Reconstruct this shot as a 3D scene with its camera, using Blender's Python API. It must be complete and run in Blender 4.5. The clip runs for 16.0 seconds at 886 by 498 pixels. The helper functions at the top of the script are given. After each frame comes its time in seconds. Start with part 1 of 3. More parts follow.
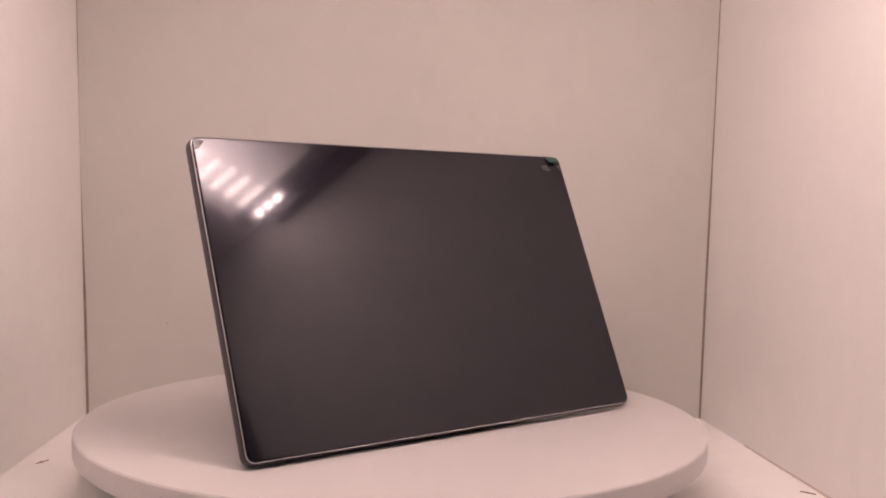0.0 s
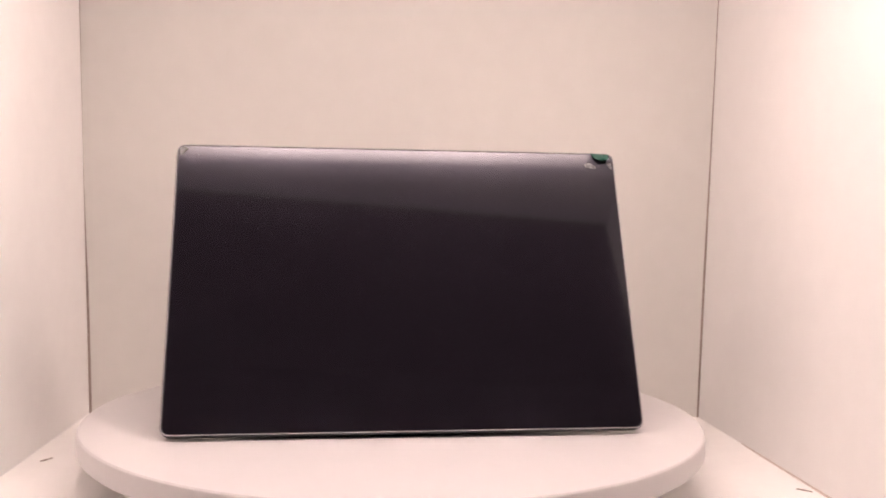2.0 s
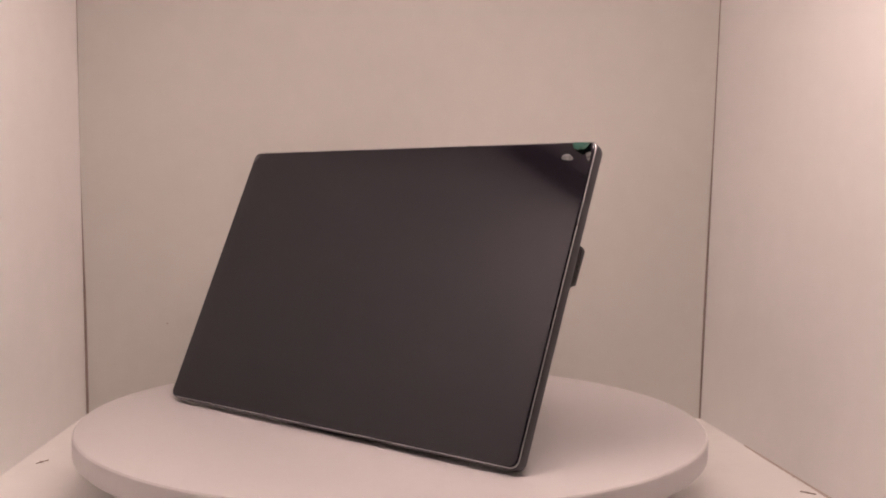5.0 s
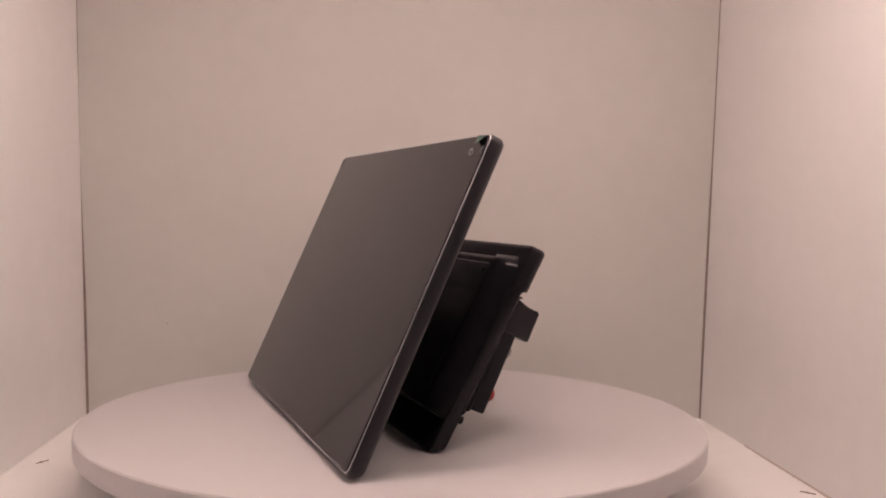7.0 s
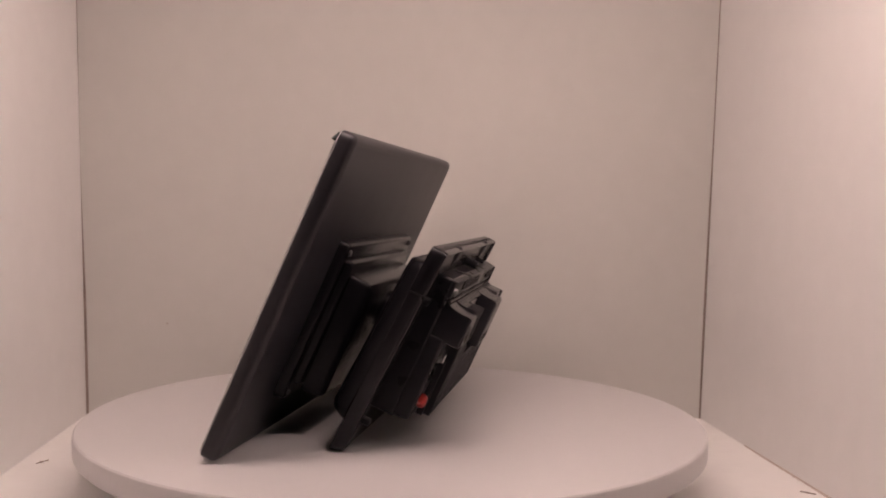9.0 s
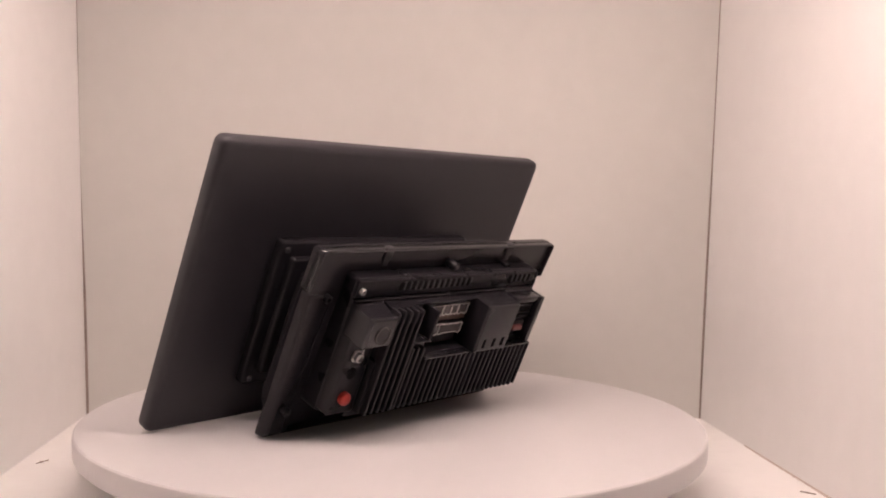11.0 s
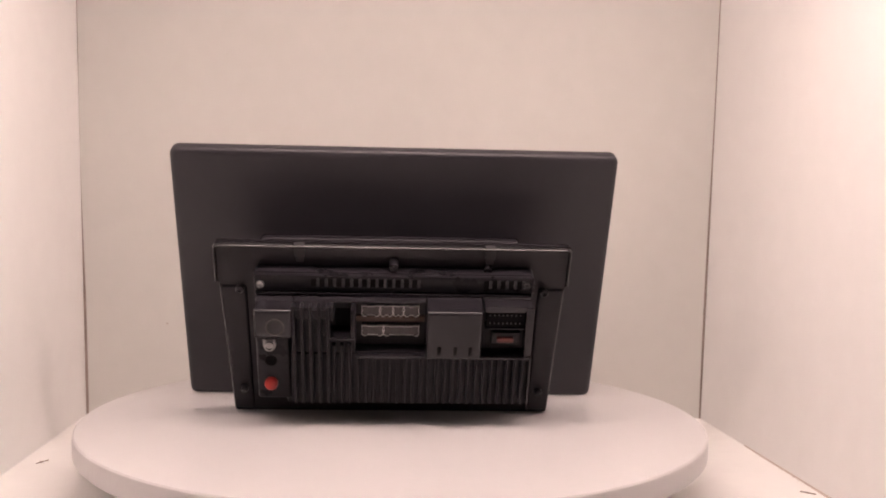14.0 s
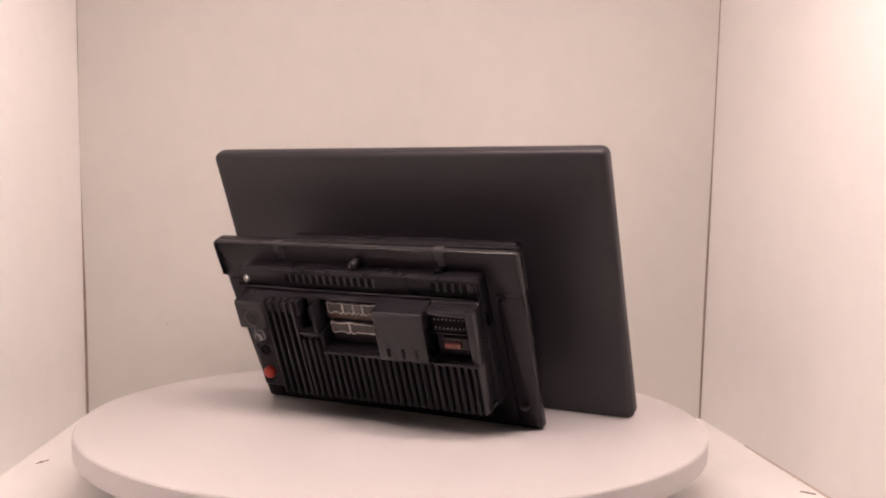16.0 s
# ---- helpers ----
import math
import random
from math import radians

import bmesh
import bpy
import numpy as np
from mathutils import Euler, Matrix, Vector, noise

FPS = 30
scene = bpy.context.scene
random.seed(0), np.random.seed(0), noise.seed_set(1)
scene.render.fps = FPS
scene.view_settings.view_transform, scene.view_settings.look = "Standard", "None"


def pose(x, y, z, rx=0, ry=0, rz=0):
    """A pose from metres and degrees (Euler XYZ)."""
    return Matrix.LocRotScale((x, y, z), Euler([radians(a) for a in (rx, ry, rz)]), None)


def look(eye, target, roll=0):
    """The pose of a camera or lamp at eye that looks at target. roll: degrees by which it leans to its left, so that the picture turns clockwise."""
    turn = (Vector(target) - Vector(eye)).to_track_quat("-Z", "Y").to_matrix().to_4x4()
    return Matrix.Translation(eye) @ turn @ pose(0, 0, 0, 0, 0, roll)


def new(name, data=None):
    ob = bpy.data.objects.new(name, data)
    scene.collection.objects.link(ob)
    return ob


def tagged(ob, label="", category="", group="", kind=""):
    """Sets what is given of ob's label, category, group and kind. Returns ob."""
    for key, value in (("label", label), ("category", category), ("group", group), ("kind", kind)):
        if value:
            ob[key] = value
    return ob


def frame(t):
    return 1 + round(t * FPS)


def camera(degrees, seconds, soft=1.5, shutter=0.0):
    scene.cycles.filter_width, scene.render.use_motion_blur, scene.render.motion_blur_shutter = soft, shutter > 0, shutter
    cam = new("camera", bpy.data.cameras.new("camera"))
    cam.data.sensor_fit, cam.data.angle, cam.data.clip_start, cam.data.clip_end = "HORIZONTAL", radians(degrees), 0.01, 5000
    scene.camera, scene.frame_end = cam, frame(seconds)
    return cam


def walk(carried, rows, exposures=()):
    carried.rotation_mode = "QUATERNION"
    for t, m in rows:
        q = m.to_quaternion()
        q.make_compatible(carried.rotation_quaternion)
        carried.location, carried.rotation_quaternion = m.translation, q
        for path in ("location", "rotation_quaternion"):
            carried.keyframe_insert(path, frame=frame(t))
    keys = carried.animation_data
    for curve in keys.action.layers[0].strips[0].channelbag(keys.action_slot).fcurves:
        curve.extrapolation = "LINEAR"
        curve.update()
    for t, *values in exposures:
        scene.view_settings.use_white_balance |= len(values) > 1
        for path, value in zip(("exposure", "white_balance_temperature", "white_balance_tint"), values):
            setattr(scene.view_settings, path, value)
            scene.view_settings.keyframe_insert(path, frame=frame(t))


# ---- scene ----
cam = camera(49.1, 16.0, soft=1.9)
EYE = (0.0, -0.6652, 0.1443)
AIM = (0.04676, 0.33277, 0.09995)
DRIFT = [(0.0, 0.0), (0.5, 0.005), (1.0, 0.007), (2.0, 0.007), (2.5, 0.004), (3.0, 0.0), (16.0, 0.0)]


def eye_at(back):
    ahead = (Vector(AIM) - Vector(EYE)).normalized()
    return look(Vector(EYE) - ahead * back, AIM, 0.944)


walk(cam, [(t, eye_at(back)) for t, back in DRIFT],
     exposures=[(0.0, 1.49, 6800, 21), (0.6, 1.42, 6700, 20), (1.0, 1.44, 6450, 18), (1.5, 1.94, 6300, 17), (2.2, 2.09, 6500, 12), (3.0, 2.09, 6500, 12),
                (3.6, 1.94, 6500, 12), (4.0, 1.55, 6700, 15), (4.2, 1.44, 6700, 15), (6.3, 1.36, 6700, 16), (7.0, 1.33, 6700, 16), (7.5, 1.55, 6600, 15),
                (8.5, 1.57, 6600, 15), (9.0, 1.26, 6700, 16), (9.2, 1.22, 6700, 16), (11.3, 1.87, 6500, 12), (12.5, 1.91, 6500, 12), (14.0, 1.93, 6500, 12),
                (16.0, 1.95, 6500, 12)])

# ---- world and light ----
world = bpy.data.worlds.new("dark_room")
world.use_nodes = True
world.node_tree.nodes["Background"].inputs[0].default_value = (0.5, 0.45, 0.45, 1)
world.node_tree.nodes["Background"].inputs[1].default_value = 0.01
scene.world = world
LED_END, LED_STRIP, LED_COVER, PANEL_LIGHT = 55.0, 10.0, 7.0, 1.2
LED_COLOUR = (1.0, 0.785, 0.715)


# ---- materials ----
def material(name, base, rough=0.5, metal=0.0, var=0.08, scale=40.0, bump=0.0, bump_scale=400.0, ior=1.5,
             emit=None, strength=0.0, rough_var=0.08, island=0.0):
    m = bpy.data.materials.new(name)
    m.use_nodes = True
    nt = m.node_tree
    b = nt.nodes["Principled BSDF"]
    b.inputs["Metallic"].default_value = metal
    b.inputs["IOR"].default_value = ior
    co = nt.nodes.new("ShaderNodeTexCoord")

    def noise_tex(s, detail=4.0):
        n = nt.nodes.new("ShaderNodeTexNoise")
        n.inputs["Scale"].default_value, n.inputs["Detail"].default_value = s, detail
        nt.links.new(co.outputs["Object"], n.inputs["Vector"])
        return n
    big, fine = noise_tex(scale), noise_tex(scale * 9, 2.0)
    add = nt.nodes.new("ShaderNodeMath")
    add.operation = "MULTIPLY_ADD"
    nt.links.new(fine.outputs["Fac"], add.inputs[0])
    add.inputs[1].default_value = 0.4
    nt.links.new(big.outputs["Fac"], add.inputs[2])
    ramp = nt.nodes.new("ShaderNodeMapRange")
    ramp.inputs["From Min"].default_value, ramp.inputs["From Max"].default_value = 0.4, 1.0
    ramp.inputs["To Min"].default_value, ramp.inputs["To Max"].default_value = 1 - var, 1 + var
    nt.links.new(add.outputs[0], ramp.inputs["Value"])
    mul = nt.nodes.new("ShaderNodeVectorMath")
    mul.operation = "SCALE"
    mul.inputs[0].default_value = base
    nt.links.new(ramp.outputs[0], mul.inputs["Scale"])
    nt.links.new(mul.outputs["Vector"], b.inputs["Base Color"])
    rr = nt.nodes.new("ShaderNodeMapRange")
    rr.inputs["From Min"].default_value, rr.inputs["From Max"].default_value = 0.3, 0.7
    rr.inputs["To Min"].default_value = max(0.0, rough - rough_var)
    rr.inputs["To Max"].default_value = min(1.0, rough + rough_var)
    nt.links.new(big.outputs["Fac"], rr.inputs["Value"])
    nt.links.new(rr.outputs[0], b.inputs["Roughness"])
    if bump:
        bn = noise_tex(bump_scale, 3.0)
        bp = nt.nodes.new("ShaderNodeBump")
        bp.inputs["Strength"].default_value, bp.inputs["Distance"].default_value = bump, 0.0005
        nt.links.new(bn.outputs["Fac"], bp.inputs["Height"])
        nt.links.new(bp.outputs["Normal"], b.inputs["Normal"])
    if emit:
        b.inputs["Emission Color"].default_value = (*emit, 1)
        b.inputs["Emission Strength"].default_value = strength
    return m


# same white board as on the left; the right side's dimmer light is in its colour
SIDE_DIM = material("white_side_board_dimmed", (0.825, 0.81, 0.795), 0.62, var=0.035, scale=6.0, bump=0.05, bump_scale=120)
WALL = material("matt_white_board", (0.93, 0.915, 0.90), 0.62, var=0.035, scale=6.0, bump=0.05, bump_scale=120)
# white back board, slightly beige; its weaker light is put into this lowered colour
BACK_DIM = material("dimmed_beige_back_board", (0.622, 0.606, 0.575), 0.62, var=0.04, scale=6.0, bump=0.05, bump_scale=120)
FLOOR = material("white_board_floor", (0.87, 0.85, 0.83), 0.5, var=0.04, scale=9.0, bump=0.05, bump_scale=120)
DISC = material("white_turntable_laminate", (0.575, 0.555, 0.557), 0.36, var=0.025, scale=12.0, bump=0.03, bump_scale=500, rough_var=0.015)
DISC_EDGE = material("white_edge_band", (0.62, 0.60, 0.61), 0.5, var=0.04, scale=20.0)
JOINT = material("dusty_floor_joint", (0.52, 0.44, 0.40), 0.8, var=0.15, scale=60.0)
SEAM = material("dark_seam", (0.27, 0.215, 0.19), 0.8, var=0.3, scale=60.0)
SPECK = material("pale_speck", (0.42, 0.36, 0.31), 0.8, var=0.2, scale=300.0)
SCUFF = material("brown_scuff", (0.16, 0.11, 0.08), 0.8, var=0.4, scale=300.0)
RAIL = material("black_corner_rail", (0.02, 0.019, 0.022), 0.5, var=0.2, scale=50.0)
ALU = material("led_bar_aluminium", (0.38, 0.37, 0.36), 0.4, metal=0.7, var=0.05)
LED_A = material("white_led_lens", (0.9, 0.9, 0.9), 0.3, emit=(1.0, 0.80, 0.74), strength=LED_END)
LED_B = material("warm_led_tube", (0.9, 0.88, 0.85), 0.3, emit=LED_COLOUR, strength=LED_STRIP)
LED_C = material("lit_diffuser", (0.9, 0.88, 0.85), 0.4, emit=LED_COLOUR, strength=LED_COVER)
ROOM = material("dim_room_paint", (0.16, 0.15, 0.15), 0.8, var=0.15, scale=2.0)
TROFFER = material("greenish_ceiling_panel", (0.7, 0.75, 0.72), 0.5, emit=(0.72, 1.0, 0.90), strength=PANEL_LIGHT)
def soft_cover(m, peak):
    # the milky cover glows most over the led rows and thins out to its rim
    nt = m.node_tree
    co, sep = nt.nodes.new("ShaderNodeTexCoord"), nt.nodes.new("ShaderNodeSeparateXYZ")
    nt.links.new(co.outputs["Object"], sep.inputs[0])
    ab = nt.nodes.new("ShaderNodeMath")
    ab.operation = "ABSOLUTE"
    nt.links.new(sep.outputs["X"], ab.inputs[0])
    last = None
    for src, near, far, high, low in ((sep.outputs["Y"], 0.008, COVER_REAR, peak, 0.20 * peak), (sep.outputs["Y"], -0.010, -0.037, 1.0, 0.25),
                                      (ab.outputs[0], 0.09, 0.238, 1.0, 0.45)):
        rng = nt.nodes.new("ShaderNodeMapRange")
        rng.interpolation_type = "SMOOTHSTEP"
        rng.inputs["From Min"].default_value, rng.inputs["From Max"].default_value = near, far
        rng.inputs["To Min"].default_value, rng.inputs["To Max"].default_value = high, low
        nt.links.new(src, rng.inputs["Value"])
        if last is None:
            last = rng.outputs[0]
        else:
            both = nt.nodes.new("ShaderNodeMath")
            both.operation = "MULTIPLY"
            nt.links.new(last, both.inputs[0])
            nt.links.new(rng.outputs[0], both.inputs[1])
            last = both.outputs[0]
    nt.links.new(last, nt.nodes["Principled BSDF"].inputs["Emission Strength"])


COVER_REAR = 0.085
soft_cover(LED_C, LED_COVER)


def tube_glow(m, peak):
    # the panel's tubes lie along two of its edges, with a duller middle
    nt = m.node_tree
    co, sep, ramp = nt.nodes.new("ShaderNodeTexCoord"), nt.nodes.new("ShaderNodeSeparateXYZ"), nt.nodes.new("ShaderNodeValToRGB")
    rng = nt.nodes.new("ShaderNodeMapRange")
    rng.inputs["From Min"].default_value, rng.inputs["From Max"].default_value = -0.303, 0.303
    nt.links.new(co.outputs["Object"], sep.inputs[0])
    nt.links.new(sep.outputs["X"], rng.inputs["Value"])
    nt.links.new(rng.outputs[0], ramp.inputs[0])
    e = ramp.color_ramp.elements
    e[0].position, e[0].color = 0.0, (0.62, 0.90, 0.85, 1)
    e[1].position, e[1].color = 1.0, (0.95, 1.0, 0.70, 1)
    for p, c in ((0.20, (0.26, 0.37, 0.345, 1)), (0.46, (0.06, 0.08, 0.075, 1)), (0.86, (0.16, 0.19, 0.14, 1))):
        n = e.new(p)
        n.color = c
    nt.links.new(ramp.outputs[0], nt.nodes["Principled BSDF"].inputs["Emission Color"])
    nt.nodes["Principled BSDF"].inputs["Emission Strength"].default_value = peak


tube_glow(TROFFER, PANEL_LIGHT)
TABLE = material("grey_table_top", (0.22, 0.21, 0.2), 0.5, var=0.1, scale=8)
GLASS = material("black_screen_glass", (0.0085, 0.0068, 0.0100), 0.17, var=0.06, scale=25.0, ior=1.01, rough_var=0.0)


def layered_glass(m, haze, coat_ior, coat_rough):
    # a clear cover glass over a display stack whose inner layers scatter a hazy, nearly even reflection
    nt = m.node_tree
    b = nt.nodes["Principled BSDF"]
    b.inputs["Coat Weight"].default_value, b.inputs["Coat IOR"].default_value, b.inputs["Coat Roughness"].default_value = 1.0, coat_ior, coat_rough
    g, add = nt.nodes.new("ShaderNodeBsdfAnisotropic"), nt.nodes.new("ShaderNodeAddShader")
    g.inputs["Color"].default_value, g.inputs["Roughness"].default_value = (*haze, 1), 0.15
    nt.links.new(b.outputs[0], add.inputs[0])
    nt.links.new(g.outputs[0], add.inputs[1])
    nt.links.new(add.outputs[0], nt.nodes["Material Output"].inputs["Surface"])


layered_glass(GLASS, (0.0135, 0.0132, 0.0170), 1.41, 0.060)
SILVER = material("bright_bezel_edge", (0.55, 0.54, 0.55), 0.33, metal=0.85, var=0.05, scale=80)
COVER = material("matt_black_back_cover", (0.026, 0.0236, 0.0285), 0.42, ior=1.43, var=0.06, scale=60.0, rough_var=0.01)
SATIN = material("satin_dark_grey_plastic", (0.0160, 0.0146, 0.0180), 0.25, var=0.10, scale=70.0, ior=1.43, rough_var=0.005)
GLOSS = material("polished_black_plastic", (0.0165, 0.0150, 0.0180), 0.19, var=0.10, scale=70.0, ior=1.50, rough_var=0.005)
FRAME = material("moulded_black_frame", (0.0172, 0.0152, 0.0185), 0.26, var=0.10, scale=70.0, ior=1.31, rough_var=0.01)
PLASTIC = material("glossy_black_plastic", (0.0140, 0.0128, 0.0155), 0.24, var=0.12, scale=70.0, ior=1.25, rough_var=0.02)
CHASSIS = material("black_painted_metal", (0.0150, 0.0136, 0.0165), 0.28, var=0.15, scale=70.0, ior=1.26, rough_var=0.01)
FINS = material("black_heat_sink", (0.0180, 0.0163, 0.0195), 0.33, var=0.2, scale=70.0, ior=1.26, rough_var=0.02)
HOLE = material("dark_hollow", (0.022, 0.0195, 0.022), 0.7, var=0.2)
PIT = material("deep_black_slot", (0.009, 0.0082, 0.0092), 0.9, var=0.1, ior=1.1)
CONN = material("cloudy_white_connector", (0.52, 0.49, 0.475), 0.35, var=0.25, scale=200)
CONN_IN = material("connector_cavity", (0.058, 0.048, 0.048), 0.5, var=0.3, scale=300)
PIN = material("tin_pin", (0.13, 0.127, 0.124), 0.35, metal=0.9)
STEEL = material("zinc_screw", (0.29, 0.285, 0.28), 0.34, metal=0.9, var=0.2, scale=400)
RED = material("red_rubber_cap", (0.42, 0.025, 0.02), 0.4, var=0.1, scale=200)
RIB = material("worn_vent_rib", (0.026, 0.024, 0.027), 0.4, var=0.3, scale=200)
RING = material("tarnished_socket_ring", (0.10, 0.092, 0.086), 0.4, metal=0.7, var=0.2, scale=300)
BAY_BOARD = material("brown_board_edge", (0.075, 0.045, 0.032), 0.6, var=0.3, scale=200)
FUSE = material("red_fuse", (0.13, 0.026, 0.022), 0.4, var=0.2, scale=300)
GREEN = material("green_film_tab", (0.014, 0.070, 0.052), 0.3, var=0.2, scale=200)
FILM = material("peeling_clear_film", (0.085, 0.085, 0.088), 0.3, var=0.4, scale=500, bump=0.4, bump_scale=600)


# ---- mesh helpers ----
def finish(name, bm, mat, smooth=0.0):
    bmesh.ops.recalc_face_normals(bm, faces=bm.faces)
    me = bpy.data.meshes.new(name)
    bm.to_mesh(me)
    bm.free()
    me.materials.append(mat)
    if smooth:
        for p in me.polygons:
            p.use_smooth = p.loop_total <= 8
        me.set_sharp_from_angle(angle=radians(smooth))
    return me


def part(name, bm, mat, parent, label="", smooth=40.0):
    ob = new(name, finish(name, bm, mat, smooth))
    ob.parent = parent
    if label:
        tagged(ob, label)
    return ob


def thing(name, bm, mat, label="", category="", kind="", smooth=40.0, group=""):
    return tagged(new(name, finish(name, bm, mat, smooth)), label, category, group, kind)


def box(x0, x1, y0, y1, z0, z1, bev=0.0, seg=2, bm=None):
    bm = bm or bmesh.new()
    made = bmesh.ops.create_cube(bm, size=1.0)["verts"]
    for v in made:
        v.co = ((x0 + x1) / 2 + v.co.x * (x1 - x0), (y0 + y1) / 2 + v.co.y * (y1 - y0), (z0 + z1) / 2 + v.co.z * (z1 - z0))
    if bev:
        edges = list({e for v in made for e in v.link_edges})
        bmesh.ops.bevel(bm, geom=edges, offset=bev, segments=seg, affect="EDGES", profile=0.5)
    return bm


def slab(corners, thick, away):
    """A board through four corners, thickened towards away."""
    bm = bmesh.new()
    front = [bm.verts.new(c) for c in corners]
    back = [bm.verts.new(Vector(c) + Vector(away) * thick) for c in corners]
    bm.faces.new(front)
    bm.faces.new(back[::-1])
    for i in range(4):
        j = (i + 1) % 4
        bm.faces.new((front[i], back[i], back[j], front[j]))
    return bm


def round_poly(pts, r, n=5):
    """The outline through pts with corners of radius r, as (x, z)."""
    out = []
    for i, p in enumerate(pts):
        p = Vector(p)
        a, b = (Vector(pts[i - 1]) - p), (Vector(pts[(i + 1) % len(pts)]) - p)
        rr = min(r, 0.45 * min(a.length, b.length))
        a.normalize()
        b.normalize()
        for k in range(n + 1):
            s = k / n
            q = (1 - s) ** 2 * (p + a * rr) + 2 * s * (1 - s) * p + s ** 2 * (p + b * rr)
            out.append((q.x, q.y))
    return out


def rect(x0, x1, z0, z1):
    return [(x0, z0), (x1, z0), (x1, z1), (x0, z1)]


def loft(rings, bm=None, cap0=True, cap1=True):
    """rings: (outline of (x, z), depth y)."""
    bm = bm or bmesh.new()
    loops = [[bm.verts.new((x, y, z)) for x, z in ring] for ring, y in rings]
    for a, b in zip(loops, loops[1:]):
        for i in range(len(a)):
            j = (i + 1) % len(a)
            bm.faces.new((a[i], a[j], b[j], b[i]))
    if cap0:
        bm.faces.new(loops[0][::-1])
    if cap1:
        bm.faces.new(loops[-1])
    return bm


def ring_slab(x0, x1, z0, z1, r, steps, n=6):
    """A rounded plate: steps of (depth, inset)."""
    return loft([(round_poly(rect(x0 + i, x1 - i, z0 + i, z1 - i), max(r - i, 0.0004), n), y) for y, i in steps])


def turned(profile, centre, n=24, bm=None):
    """A turned piece about the depth axis through centre (x, z): profile of (radius, y)."""
    cx, cz = centre
    return loft([([(cx + r * math.cos(2 * math.pi * k / n), cz + r * math.sin(2 * math.pi * k / n)) for k in range(n)], y)
                 for r, y in profile], bm)


def upright(profile, n=96):
    """A turned piece about the vertical axis: profile of (radius, z)."""
    bm = bmesh.new()
    loops = [[bm.verts.new((r * math.cos(2 * math.pi * k / n), r * math.sin(2 * math.pi * k / n), z)) for k in range(n)]
             for r, z in profile]
    for a, b in zip(loops, loops[1:]):
        for i in range(n):
            bm.faces.new((a[i], a[(i + 1) % n], b[(i + 1) % n], b[i]))
    bm.faces.new(loops[0][::-1])
    bm.faces.new(loops[-1])
    return bm


# ---- light box ----
Z0, ZT = -0.046, 0.485
YB, YF = 0.202, -0.325
L = dict(bb=(-0.2738, YB, Z0), bf=(-0.2640, YF, Z0), tb=(-0.2868, YB, ZT), tf=(-0.270, YF, ZT))
R = dict(bb=(0.2788, YB, Z0), bf=(0.3036, YF, Z0), tb=(0.2900, YB, ZT), tf=(0.322, YF, ZT))


def light_box():
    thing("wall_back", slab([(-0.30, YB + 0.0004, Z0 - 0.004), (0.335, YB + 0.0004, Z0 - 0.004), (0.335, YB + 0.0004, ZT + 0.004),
                             (-0.30, YB + 0.0004, ZT + 0.004)], 0.006, (0, 1, 0)), BACK_DIM,
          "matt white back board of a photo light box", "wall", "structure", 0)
    thing("wall_left", slab([L["bb"], L["bf"], L["tf"], L["tb"]], 0.006, (-1, 0, 0)), WALL,
          "matt white side board of a photo light box", "wall", "structure", 0)
    thing("wall_right", slab([R["bb"], R["bf"], R["tf"], R["tb"]], 0.006, (1, 0, 0)), SIDE_DIM,
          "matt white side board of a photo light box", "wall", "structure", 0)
    thing("floor", box(-0.30, 0.335, YF - 0.01, YB + 0.008, Z0 - 0.008, Z0, 0), FLOOR,
          "white floor board of a photo light box", "floor", "structure", 0)
    thing("ceiling", box(-0.30, 0.335, YF, YB + 0.008, ZT + 0.001, ZT + 0.007), WALL,
          "white ceiling board of a photo light box", "ceiling", "structure", 0)


light_box()


def seams():
    # dark open joints where the back board meets the side boards
    for name, c0, c1, w0, w1 in (("trim_left", L["bb"], L["tb"], 0.0019, 0.0003), ("trim_right", R["bb"], R["tb"], 0.0018, 0.0011)):
        bm = bmesh.new()
        c0, c1 = Vector(c0), Vector(c1)
        side = 1 if c0.x < 0 else -1
        rows = []
        for i in range(25):
            s = i / 24
            c = c0.lerp(c1, s)
            w = (w0 if s < 0.2 else w1 + (w0 - w1) * max(0.0, 1 - (s - 0.2) / 0.22)) + 0.0003 * math.sin(9 * s + side)
            rows.append([bm.verts.new((c.x - side * 0.001, c.y - 0.0003, c.z)),
                         bm.verts.new((c.x + side * w, c.y, c.z)),
                         bm.verts.new((c.x + side * w, c.y + 0.003, c.z)),
                         bm.verts.new((c.x - side * 0.001, c.y + 0.003, c.z))])
        for a, b in zip(rows, rows[1:]):
            for i in range(4):
                bm.faces.new((a[i], a[(i + 1) % 4], b[(i + 1) % 4], b[i]))
        thing(name, bm, SEAM, "dark open joint between two white boards", "joint", "structure", 0)


seams()


def floor_joint():
    # shadowed joint where the floor meets a side board
    bm = bmesh.new()
    a, b = Vector(R["bb"]), Vector(R["bf"])
    rows = []
    for i in range(21):
        s = 0.19 + 0.81 * i / 20
        c, w = a.lerp(b, s), 0.0005 + 0.0011 * min(1, i / 4) + 0.0003 * math.sin(i)
        rows.append([bm.verts.new((c.x + 0.001, c.y, c.z - 0.001)), bm.verts.new((c.x + 0.001, c.y, c.z + 0.0012)),
                     bm.verts.new((c.x - w, c.y, c.z + 0.0004)), bm.verts.new((c.x - w, c.y, c.z - 0.001))])
    for p, q in zip(rows, rows[1:]):
        for i in range(4):
            bm.faces.new((p[i], p[(i + 1) % 4], q[(i + 1) % 4], q[i]))
    thing("trim_floor", bm, JOINT, "dark joint between floor board and side board", "joint", "structure", 0)


